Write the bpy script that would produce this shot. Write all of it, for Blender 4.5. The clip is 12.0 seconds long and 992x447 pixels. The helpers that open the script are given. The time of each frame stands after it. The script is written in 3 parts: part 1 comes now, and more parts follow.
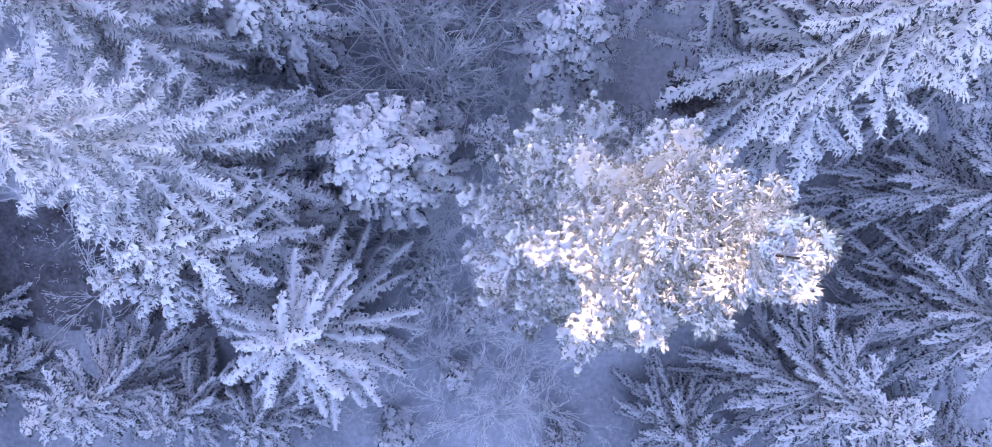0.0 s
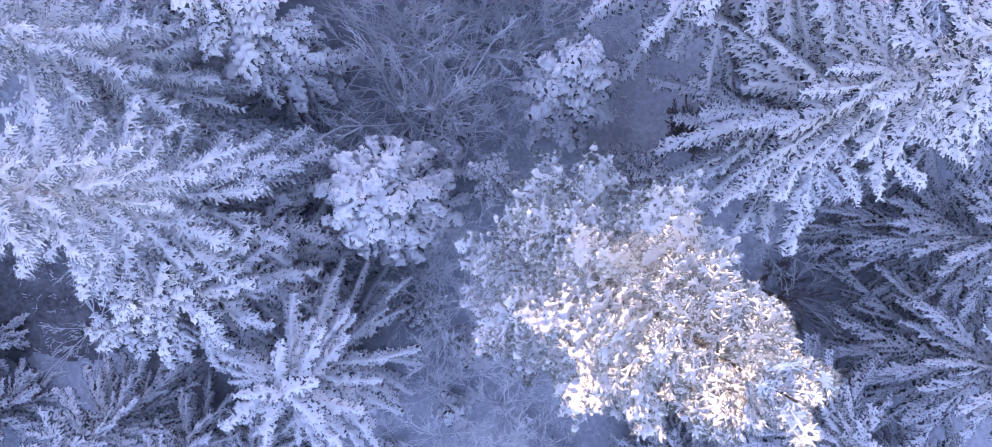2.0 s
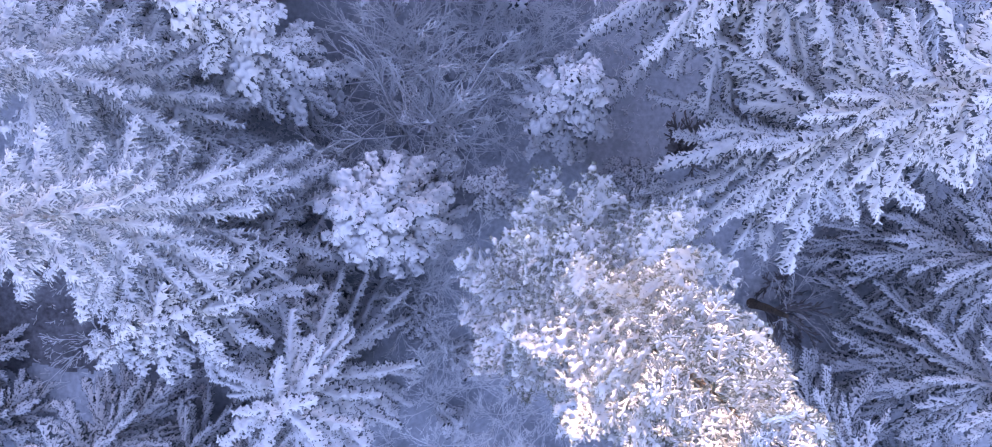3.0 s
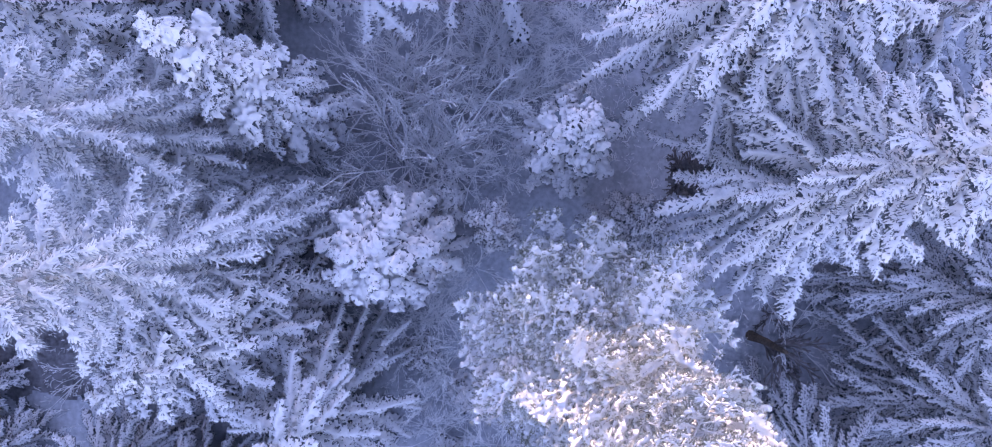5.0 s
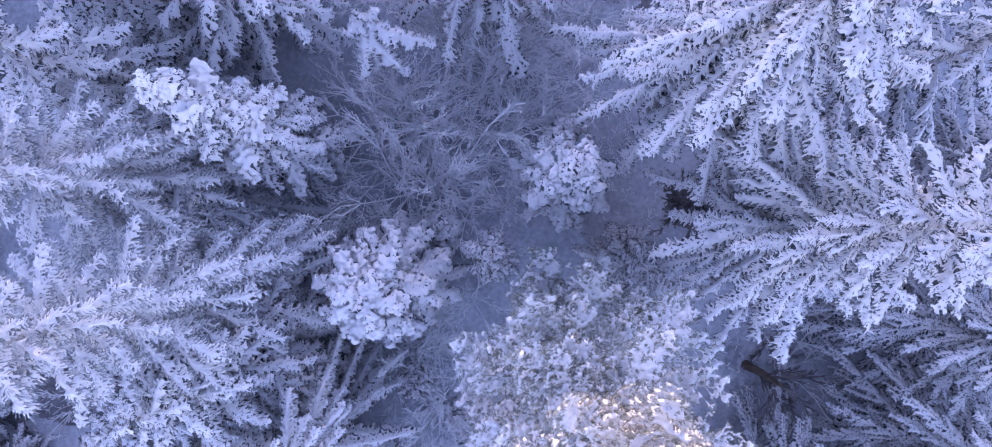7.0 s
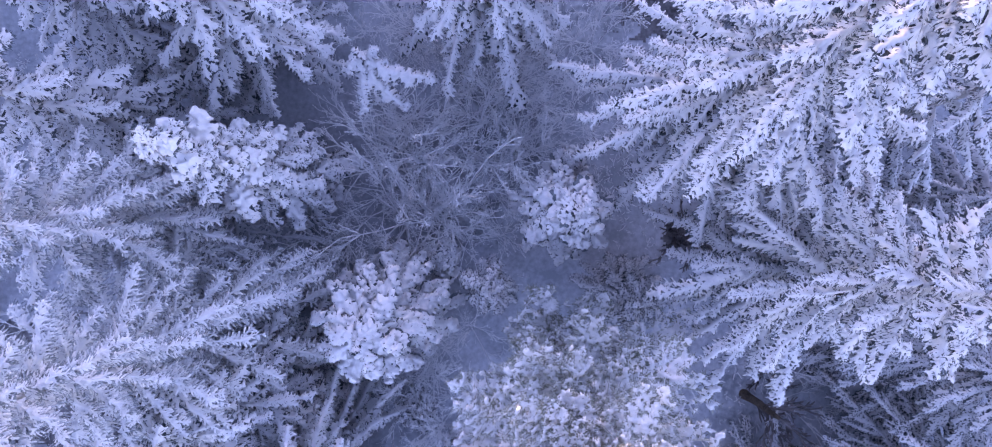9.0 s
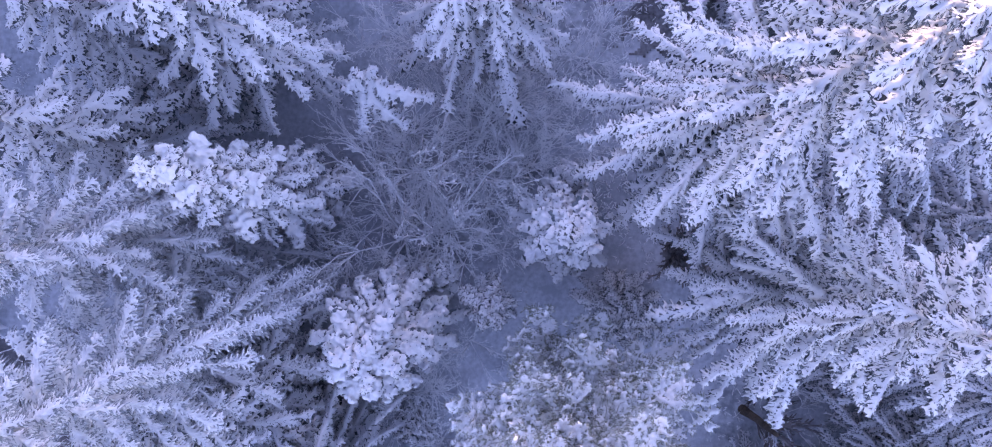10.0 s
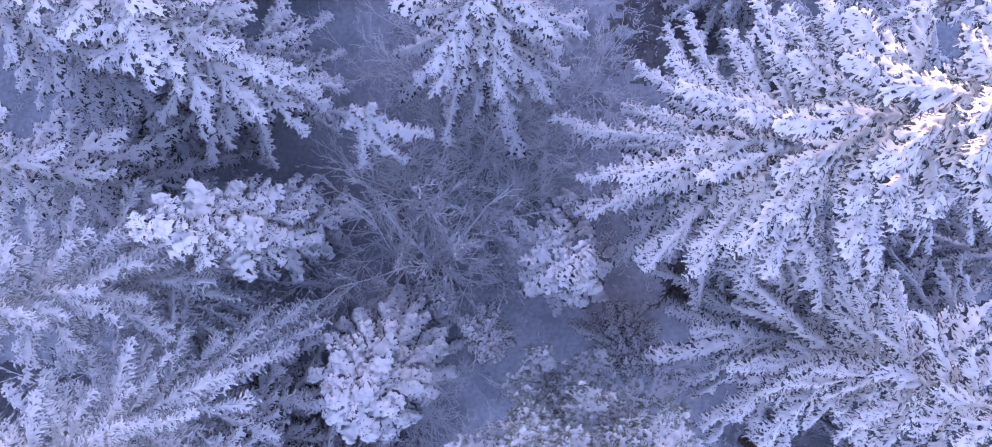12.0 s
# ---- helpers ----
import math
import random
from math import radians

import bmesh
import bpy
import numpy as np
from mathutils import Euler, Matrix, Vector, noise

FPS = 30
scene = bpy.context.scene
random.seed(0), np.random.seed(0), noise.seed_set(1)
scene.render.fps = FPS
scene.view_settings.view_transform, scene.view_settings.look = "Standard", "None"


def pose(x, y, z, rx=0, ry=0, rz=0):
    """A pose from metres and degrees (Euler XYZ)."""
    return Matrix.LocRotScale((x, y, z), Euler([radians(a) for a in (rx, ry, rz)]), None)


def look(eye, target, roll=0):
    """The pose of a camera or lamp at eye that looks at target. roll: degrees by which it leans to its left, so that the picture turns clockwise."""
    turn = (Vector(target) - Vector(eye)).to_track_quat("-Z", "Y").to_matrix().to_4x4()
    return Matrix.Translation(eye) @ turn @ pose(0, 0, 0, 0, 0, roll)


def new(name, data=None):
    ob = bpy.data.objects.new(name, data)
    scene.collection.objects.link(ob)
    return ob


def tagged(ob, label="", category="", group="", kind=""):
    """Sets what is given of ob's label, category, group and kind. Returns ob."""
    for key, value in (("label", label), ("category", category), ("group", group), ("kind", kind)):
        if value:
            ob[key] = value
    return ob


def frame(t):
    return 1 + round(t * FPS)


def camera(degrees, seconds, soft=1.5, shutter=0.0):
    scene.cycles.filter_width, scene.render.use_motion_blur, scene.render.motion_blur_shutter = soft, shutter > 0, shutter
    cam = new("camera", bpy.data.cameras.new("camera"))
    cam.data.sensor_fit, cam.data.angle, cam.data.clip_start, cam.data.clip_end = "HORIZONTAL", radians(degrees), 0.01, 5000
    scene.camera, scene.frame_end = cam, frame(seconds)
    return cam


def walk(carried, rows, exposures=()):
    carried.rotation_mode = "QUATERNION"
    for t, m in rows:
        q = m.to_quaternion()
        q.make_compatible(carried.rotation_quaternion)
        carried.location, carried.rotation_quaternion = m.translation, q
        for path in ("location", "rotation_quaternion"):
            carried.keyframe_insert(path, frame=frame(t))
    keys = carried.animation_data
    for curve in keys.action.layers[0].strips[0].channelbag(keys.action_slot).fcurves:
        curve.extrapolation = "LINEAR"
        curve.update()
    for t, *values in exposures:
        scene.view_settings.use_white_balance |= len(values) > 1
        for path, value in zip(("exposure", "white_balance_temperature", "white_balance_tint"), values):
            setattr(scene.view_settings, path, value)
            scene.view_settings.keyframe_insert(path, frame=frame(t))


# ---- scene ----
cam = camera(75.0, 12.0, soft=1.05)
# seconds, place, and the turn from looking straight down
PATH = [
    (0.0, -0.000, 0.000, 27.883, -0.07, 0.07, 0.00),
    (0.5, -0.031, 0.358, 27.870, -0.07, 0.03, 0.11),
    (1.0, -0.026, 0.732, 27.857, -0.05, -0.04, 0.22),
    (1.5, -0.021, 1.098, 27.867, -0.03, -0.07, 0.31),
    (2.0, -0.012, 1.439, 27.879, -0.04, -0.06, 0.41),
    (2.5, -0.005, 1.708, 27.883, -0.06, -0.05, 0.49),
    (3.0, 0.012, 1.988, 27.912, -0.10, -0.07, 0.58),
    (3.5, 0.028, 2.325, 27.926, -0.12, -0.05, 0.69),
    (5.5, -0.048, 3.609, 27.990, -0.08, -0.13, 1.01),
    (6.0, -0.022, 3.897, 28.015, -0.09, -0.15, 1.09),
    (6.5, 0.029, 4.226, 28.052, -0.09, -0.12, 1.15),
    (7.0, 0.085, 4.580, 28.082, -0.12, -0.04, 1.23),
    (7.5, 0.110, 4.905, 28.106, -0.13, 0.00, 1.30),
    (9.5, 0.141, 6.181, 28.158, -0.21, 0.01, 1.52),
    (10.0, 0.177, 6.536, 28.155, -0.25, 0.09, 1.59),
    (10.5, 0.220, 6.898, 28.139, -0.29, 0.17, 1.68),
    (11.0, 0.247, 7.229, 28.110, -0.31, 0.22, 1.72),
    (11.5, 0.227, 7.528, 28.075, -0.31, 0.21, 1.74),
    (12.0, 0.181, 7.800, 28.040, -0.30, 0.16, 1.79),
]
EXPOSURE = [(0.0, 3.22, 6320, 51), (3.5, 3.17, 6260, 54), (7.5, 3.10, 6240, 58), (12.0, 3.04, 6330, 59)]
walk(cam, [(t, pose(x, y, z, a, b, c)) for t, x, y, z, a, b, c in PATH], EXPOSURE)

# ---- light: a low sun behind an unseen wooded ridge added as a blocker, clear sky ----
SUN_UP, SUN_ROUND = radians(6.0), radians(-8.0)
world = bpy.data.worlds.new("winter_sky")
scene.world = world
world.use_nodes = True
wn = world.node_tree
sky = wn.nodes.new("ShaderNodeTexSky")
sky.sky_type = "NISHITA"
sky.sun_disc = False
sky.sun_elevation, sky.sun_rotation = SUN_UP, SUN_ROUND
sky.air_density, sky.dust_density, sky.ozone_density = 1.0, 0.6, 1.5
wn.links.new(sky.outputs["Color"], wn.nodes["Background"].inputs["Color"])
wn.nodes["Background"].inputs["Strength"].default_value = 0.12

sun_data = bpy.data.lights.new("sun", "SUN")
sun_data.energy, sun_data.angle, sun_data.color = 1.25, radians(0.6), (1.0, 0.84, 0.56)
sun = new("sun", sun_data)
SUN_WAY = Vector((math.sin(SUN_ROUND) * math.cos(SUN_UP), math.cos(SUN_ROUND) * math.cos(SUN_UP), math.sin(SUN_UP)))
sun.matrix_world = look(tuple(SUN_WAY * 200), (0, 0, 0))


# ---- materials ----
def material(name, dark, light, rough, grain=8.0, stains=0.7, bump=0.2, random_value=0.0, split=(0.35, 0.65), island=False):
    """Two colours mixed by noise of two scales, with fine relief."""
    m = bpy.data.materials.new(name)
    m.use_nodes = True
    n, l = m.node_tree.nodes, m.node_tree.links
    shader = n["Principled BSDF"]
    shader.inputs["Roughness"].default_value = rough
    shader.inputs["Specular IOR Level"].default_value = 0.25
    where = n.new("ShaderNodeNewGeometry")
    fine = n.new("ShaderNodeTexNoise")
    fine.inputs["Scale"].default_value, fine.inputs["Detail"].default_value = grain, 4.0
    wide = n.new("ShaderNodeTexNoise")
    wide.inputs["Scale"].default_value, wide.inputs["Detail"].default_value = stains, 2.0
    for tex in (fine, wide):
        l.new(where.outputs["Position"], tex.inputs["Vector"])
    both = n.new("ShaderNodeMath")
    both.operation = "ADD"
    half = n.new("ShaderNodeMath")
    half.operation = "MULTIPLY"
    half.inputs[1].default_value = 0.5
    l.new(fine.outputs["Fac"], both.inputs[0])
    l.new(wide.outputs["Fac"], both.inputs[1])
    l.new(both.outputs[0], half.inputs[0])
    ramp = n.new("ShaderNodeMapRange")
    ramp.inputs["From Min"].default_value, ramp.inputs["From Max"].default_value = split
    l.new(half.outputs[0], ramp.inputs["Value"])
    mix = n.new("ShaderNodeMix")
    mix.data_type = "RGBA"
    mix.inputs["A"].default_value, mix.inputs["B"].default_value = (*dark, 1), (*light, 1)
    l.new(ramp.outputs["Result"], mix.inputs["Factor"])
    colour = mix.outputs["Result"]
    if random_value:
        info = n.new("ShaderNodeObjectInfo")
        shift = n.new("ShaderNodeMapRange")
        shift.inputs["To Min"].default_value, shift.inputs["To Max"].default_value = 1 - random_value, 1 + random_value
        l.new(where.outputs["Random Per Island"] if island else info.outputs["Random"], shift.inputs["Value"])
        hsv = n.new("ShaderNodeHueSaturation")
        l.new(shift.outputs["Result"], hsv.inputs["Value"])
        l.new(colour, hsv.inputs["Color"])
        colour = hsv.outputs["Color"]
    l.new(colour, shader.inputs["Base Color"])
    relief = n.new("ShaderNodeBump")
    relief.inputs["Strength"].default_value, relief.inputs["Distance"].default_value = bump, 0.03
    l.new(fine.outputs["Fac"], relief.inputs["Height"])
    l.new(relief.outputs["Normal"], shader.inputs["Normal"])
    return m


SNOW = material("fresh_snow", (0.70, 0.71, 0.74), (0.80, 0.80, 0.81), 0.75, grain=14.0, bump=0.35)
# Patchy floor snow; tree shade and blue skylight are mixed into its colour.
SHADED_GROUND_SNOW = material("shaded_ground_snow", (0.37, 0.40, 0.445), (0.62, 0.65, 0.70), 0.8, grain=5.0, stains=0.45, bump=0.4, split=(0.38, 0.62))
NEEDLES = material("frosted_spruce_needles", (0.028, 0.041, 0.048), (0.22, 0.255, 0.29), 0.7, grain=26.0, stains=0.9, random_value=0.45, island=True)
FROSTED_NEEDLES = material("thickly_frosted_needles", (0.13, 0.155, 0.175), (0.52, 0.56, 0.60), 0.7, grain=26.0, stains=0.9, random_value=0.3, island=True)
PINE_NEEDLES = material("frosted_pine_needles", (0.13, 0.14, 0.10), (0.50, 0.52, 0.49), 0.65, grain=20.0, random_value=0.4, island=True)
BARK = material("bark", (0.06, 0.045, 0.035), (0.17, 0.13, 0.10), 0.9, grain=12.0, stains=2.0, bump=0.6)
SNOWY_BARK = material("snow_plastered_bark", (0.16, 0.14, 0.13), (0.62, 0.62, 0.64), 0.9, grain=9.0, stains=2.0, bump=0.5)
FROST_WOOD = material("frosted_twigs", (0.80, 0.81, 0.83), (0.90, 0.91, 0.92), 0.8, grain=3.0, stains=0.8, split=(0.36, 0.54))
BROWN_TWIGS = material("bare_brown_twigs", (0.09, 0.08, 0.08), (0.34, 0.31, 0.31), 0.9, grain=4.0)


# ---- building blocks ----
class Shape:
    """Vertices and faces of one mesh."""

    def __init__(self):
        self.v, self.f = [], []

    def tube(self, pts, wide, high, n=4, turn=0.0):
        """A closed tube with an oval section along pts."""
        first = len(self.v)
        last = len(pts) - 1
        for i, p in enumerate(pts):
            way = (pts[min(i + 1, last)] - pts[max(i - 1, 0)]).normalized()
            side = way.cross(Vector((0, 0, 1)))
            side = side.normalized() if side.length > 0.05 else Vector((0, 1, 0))
            top = side.cross(way)
            for k in range(n):
                a = turn + 2 * math.pi * k / n
                self.v.append(p + side * (wide[i] * math.cos(a)) + top * (high[i] * math.sin(a)))
        for i in range(last):
            for k in range(n):
                a, b = first + i * n + k, first + i * n + (k + 1) % n
                self.f.append((a, b, b + n, a + n))
        tip = (pts[last] - pts[last - 1]).normalized() * wide[last] * 0.8
        self.v.append(pts[last] + tip)
        for k in range(n):
            self.f.append((first + last * n + k, first + last * n + (k + 1) % n, len(self.v) - 1))

    def finger(self, root, tip, w):
        """A short blunt shoot under snow, from root to tip."""
        a = len(self.v)
        way = (tip - root).normalized()
        side = Vector((-way.y, way.x, 0)) * w
        top = Vector((0, 0, 1.1 * w))
        end = tip - way * (0.25 * w)
        self.v += [root - 0.8 * side, root + 0.8 * top, root + 0.8 * side, end - side, end + top, end + side, tip + way * (0.6 * w)]
        self.f += [(a, a + 3, a + 4, a + 1), (a + 1, a + 4, a + 5, a + 2), (a + 3, a + 6, a + 4), (a + 4, a + 6, a + 5)]

    def pillow(self, at, wide, high):
        """A low rounded cap of snow."""
        a, n = len(self.v), 6
        for k in range(n):
            b = 2 * math.pi * k / n
            self.v.append(at + Vector((math.cos(b) * wide * (1 + 0.2 * math.sin(5 * b + at.x * 9)), math.sin(b) * wide, -0.3 * high)))
        self.v.append(at + Vector((0, 0, high)))
        self.f += [(a + k, a + (k + 1) % n, a + n) for k in range(n)]

    def lump(self, at, wide, high, rnd):
        """A rounded, uneven clump of snow."""
        a, n = len(self.v), 6
        for r, z in ((1.0, -0.35), (0.92, 0.35), (0.5, 0.85)):
            for k in range(n):
                b = 2 * math.pi * k / n + z
                f = wide * r * rnd.uniform(0.75, 1.2)
                self.v.append(at + Vector((math.cos(b) * f, math.sin(b) * f, high * z * rnd.uniform(0.85, 1.15))))
        self.v.append(at + Vector((0, 0, high)))
        for i in (0, n):
            self.f += [(a + i + k, a + i + (k + 1) % n, a + i + n + (k + 1) % n, a + i + n + k) for k in range(n)]
        self.f += [(a + 2 * n + k, a + 2 * n + (k + 1) % n, a + 3 * n) for k in range(n)]

    def mesh(self, name, mat, smooth=True):
        me = bpy.data.meshes.new(name)
        me.from_pydata([tuple(p) for p in self.v], [], self.f)
        me.materials.append(mat)
        me.polygons.foreach_set("use_smooth", [smooth] * len(me.polygons))
        me.update()
        return me


def part(name, me, parent, m=None, label=""):
    ob = new(name, me)
    ob.parent = parent
    if m is not None:
        ob.matrix_basis = m
    return tagged(ob, label)


def bent(start, heading, lift, length, sag, n, rnd, wobble=0.03):
    """Points of a twig from start: it heads off in the plane, rises by lift and sags."""
    out = []
    side = 0.0
    for i in range(n):
        s = i / (n - 1)
        side += rnd.uniform(-wobble, wobble) * length
        out.append(start + Vector((math.cos(heading), math.sin(heading), 0)) * (length * s)
                   + Vector((-math.sin(heading), math.cos(heading), 0)) * side
                   + Vector((0, 0, lift * length * s - sag * length * s * s)))
    return out


# ---- boughs: along +x from the trunk ----
def grid_noise(shape, step, rng):
    """Smooth noise from -1 to 1 on a grid, with lumps of about step cells."""
    h, w = shape
    coarse = rng.uniform(-1, 1, (int(h / step) + 3, int(w / step) + 3))
    y, x = np.arange(h) / step, np.arange(w) / step
    j, i = y.astype(int), x.astype(int)
    fy, fx = (y - j)[:, None], (x - i)[None, :]
    fy, fx = fy * fy * (3 - 2 * fy), fx * fx * (3 - 2 * fx)
    a, b = coarse[np.ix_(j, i)], coarse[np.ix_(j, i + 1)]
    c, d = coarse[np.ix_(j + 1, i)], coarse[np.ix_(j + 1, i + 1)]
    return (a * (1 - fx) + b * fx) * (1 - fy) + (c * (1 - fx) + d * fx) * fy


class Layer:
    """A lying sheet built up from strokes along twigs: each leaves a rounded ridge, and they run into one another."""

    def __init__(self, x0, y0, x1, y1, cell, rng, ragged):
        self.x0, self.y0, self.cell = x0, y0, cell
        self.w, self.h = int((x1 - x0) / cell) + 2, int((y1 - y0) / cell) + 2
        self.high = np.zeros((self.h, self.w))
        self.rng = rng
        shape = (self.h, self.w)
        self.warp = 1 + ragged * (0.6 * grid_noise(shape, 2.0, rng) + 0.6 * grid_noise(shape, 6.0, rng))

    def stroke(self, p, q, rp, rq, swell):
        r = max(rp, rq) * 1.3
        i0, i1 = int((min(p[0], q[0]) - r - self.x0) / self.cell), int((max(p[0], q[0]) + r - self.x0) / self.cell) + 2
        j0, j1 = int((min(p[1], q[1]) - r - self.y0) / self.cell), int((max(p[1], q[1]) + r - self.y0) / self.cell) + 2
        i0, j0, i1, j1 = max(i0, 0), max(j0, 0), min(i1, self.w), min(j1, self.h)
        if i0 >= i1 or j0 >= j1:
            return
        x = self.x0 + self.cell * np.arange(i0, i1)[None, :] - p[0]
        y = self.y0 + self.cell * np.arange(j0, j1)[:, None] - p[1]
        dx, dy = q[0] - p[0], q[1] - p[1]
        t = np.clip((x * dx + y * dy) / (dx * dx + dy * dy + 1e-9), 0, 1)
        d = np.hypot(x - t * dx, y - t * dy) * self.warp[j0:j1, i0:i1]
        rr = rp + (rq - rp) * t
        dome = swell * rr * np.sqrt(np.clip(1 - (d / rr) ** 2, 0, 1))
        view = self.high[j0:j1, i0:i1]
        np.maximum(view, dome, out=view)

    def height_at(self, x, y):
        i, j = int(round((x - self.x0) / self.cell)), int(round((y - self.y0) / self.cell))
        return self.high[min(max(j, 0), self.h - 1), min(max(i, 0), self.w - 1)]

    def mesh(self, name, mat, lie, holes=0.0, blur=1, rough=0.0, sink=0.4, smooth=True, more=None):
        """lie: the bough's own surface, z from x and y; more: a Shape that joins the sheet."""
        high, rng = self.high, self.rng
        if holes:
            high = np.where(grid_noise(high.shape, 2.4, rng) + 0.35 * grid_noise(high.shape, 7.0, rng) > 1.0 - holes, 0, high)
        keep = high > 0.004
        for k in range(blur):
            soft = np.pad(high, 1)
            high = 0.4 * high + 0.15 * (soft[:-2, 1:-1] + soft[2:, 1:-1] + soft[1:-1, :-2] + soft[1:-1, 2:])
        pad = np.pad(keep, 1)
        edge = keep & ~(pad[:-2, 1:-1] & pad[2:, 1:-1] & pad[1:-1, :-2] & pad[1:-1, 2:])
        high = high * (1 + rough * grid_noise(high.shape, 3.0, rng))
        gx = self.x0 + self.cell * (np.arange(self.w)[None, :] + rng.uniform(-0.3, 0.3, high.shape))
        gy = self.y0 + self.cell * (np.arange(self.h)[:, None] + rng.uniform(-0.3, 0.3, high.shape))
        z = lie(gx, gy) + np.where(edge, high - sink * self.cell - 0.35 * high, high)
        number = np.full(high.shape, -1)
        number[keep] = np.arange(keep.sum())
        a, b, c, d = number[:-1, :-1], number[:-1, 1:], number[1:, 1:], number[1:, :-1]
        ring = np.stack([a, b, c, d], axis=-1).reshape(-1, 4)
        had = (ring >= 0).sum(axis=1)
        faces = ring[had == 4].tolist() + [[v for v in r if v >= 0] for r in ring[had == 3].tolist()]
        points = np.stack([gx[keep], gy[keep], z[keep]], axis=-1).tolist()
        if more:
            faces += [[len(points) + i for i in f] for f in more.f]
            points += [tuple(p) for p in more.v]
        me = bpy.data.meshes.new(name)
        me.from_pydata(points, [], faces)
        me.materials.append(mat)
        me.polygons.foreach_set("use_smooth", [smooth] * len(me.polygons))
        me.update()
        return me


def bough(seed, length, reach, every, lean, axis_r, fork_r, twig, swell, holes, sag, hang, needles, flecks=1.0, drape=0.0, curl=0.35, lumpy=0.06, lump=0.0, ragged=0.28, fine=1.0, bare=0.0, notch=0.0, spikes=3, shoots=0.0):
    """A spruce bough: its axis, forks and twigs, the snow that lies along them, and the needles that stick out below.
    twig: spacing, length, radius of snow and lean of the small twigs; flecks, notch: needles that show through the snow and between the twigs;
    shoots: the half width of the blunt snowed-up shoots that stick out of the sheet."""
    rnd, rng = random.Random(seed), np.random.default_rng(seed)
    curve, wave, phase = rnd.uniform(-0.16, 0.16), rnd.uniform(0.0, 0.03), rnd.uniform(0, 6.28)
    cell = (0.027 + 0.0045 * length) * fine

    def spine(s):
        return Vector((length * s, length * (curve * s * s + wave * math.sin(phase + 6 * s) - wave * math.sin(phase)), 0))

    widest = reach + 0.35
    low, top = min(0, curve * length) - widest, max(0, curve * length) + widest
    snow = Layer(-0.15, low, length + 0.3, top, cell, rng, ragged)
    sheet = Layer(-0.15, low, length + 0.3, top, cell * 2.6, rng, 0.6)
    dents = grid_noise((40, 60), 4.0, rng)

    def lie(x, y):
        s = np.clip(x / length, -0.1, 1.15)
        off = np.abs(y - length * curve * s * s)
        i, j = np.clip((s * 50 + 3).astype(int), 0, 59), np.clip(((y - low) / (top - low) * 39).astype(int), 0, 39)
        return length * (0.10 * s - sag * s * s) - hang * off ** 1.4 + lumpy * dents[j, i]

    strokes, tips, gaps = [], [], []
    steps = max(6, int(length / 0.25))
    for k in range(steps):
        a, b = spine(k / steps), spine((k + 1) / steps)
        fat = rnd.uniform(0.8, 1.2) * min(1.0, 0.45 + 2.2 * k / steps) * (1.0 - (0.45 + 1.1 * bare) * (k / steps) ** 2)
        if k / steps < bare:
            fat *= 0.12
        strokes.append((a, b, axis_r * fat, axis_r * fat * rnd.uniform(0.85, 1.1)))

    def twigs(line, level_r, size):
        gap, long, r, tilt = twig
        total = sum((line[i + 1] - line[i]).length for i in range(len(line) - 1))
        n = max(2, int(total / gap))
        for k in range(n):
            f = (k + rnd.uniform(0.1, 0.9)) / n * (len(line) - 1)
            i = min(int(f), len(line) - 2)
            at = line[i].lerp(line[i + 1], f - i)
            way = (line[i + 1] - line[i]).normalized()
            for side in (-1, 1):
                if rnd.random() < 0.12:
                    continue
                turn = Matrix.Rotation(side * radians(tilt + rnd.uniform(-14, 14)), 3, "Z") @ way
                end = at + turn * (long * rnd.uniform(0.6, 1.25) * (1.1 - 0.5 * f / (len(line) - 1)) * size + level_r * 0.7)
                if r > 0:
                    strokes.append((at, end, r * 1.05, r * rnd.uniform(0.7, 1.25)))
                tips.append((at, end, turn))
                beside = at + way * (0.5 * gap)
                gaps.append((beside + (end - at) * rnd.uniform(0.35, 0.75), beside + (end - at) * rnd.uniform(0.9, 1.15), turn))

    along = max(0.10 + rnd.uniform(0, 0.06), bare)
    axis_line = [spine(k / 12) for k in range(int(bare * 12), 13)]
    while along < 0.94:
        for side in (-1, 1):
            s = min(0.95, along + rnd.uniform(-0.35, 0.35) * every / length)
            shape = min(1.0, 0.35 + 2.6 * s) * (1.0 - 0.72 * max(0.0, (s - 0.25) / 0.75) ** 1.15)
            far = reach * shape * rnd.uniform(0.55, 1.2) + 0.07
            h = side * radians(lean - 14 * s + rnd.uniform(-11, 11)) + 2 * curve * s
            bend = -side * rnd.uniform(-0.15, 1.0) * curl
            line, fat = [spine(s)], fork_r * rnd.uniform(0.75, 1.25) * (0.7 + 0.3 * shape)
            pieces = max(2, int(far / 0.16))
            for k in range(pieces):
                h += bend / pieces
                line.append(line[-1] + Vector((math.cos(h), math.sin(h), 0)) * (far / pieces))
                f = k / pieces
                strokes.append((line[-2], line[-1], fat * (1 - 0.35 * f) * rnd.uniform(0.85, 1.15), fat * (0.92 - 0.35 * f)))
            if lump:
                at = line[-1]
                strokes.append((at, at + Vector((0.01, 0, 0)), lump * rnd.uniform(0.5, 1.25), lump * 0.8))
            twigs(line, fat, 1.0)
        along += every / length * rnd.uniform(0.85, 1.15)
    twigs(axis_line, axis_r * 0.8, 1.0)

    for p, q, a, b in strokes:
        snow.stroke(p, q, a, b, swell)
        sheet.stroke(p, q, a, b, 0.25)
    green, buds = Shape(), Shape()
    n = max(4, int(length / 0.5))
    wood = [(0.024 * length / 3) * (1.1 - i / n) + 0.004 for i in range(n)]
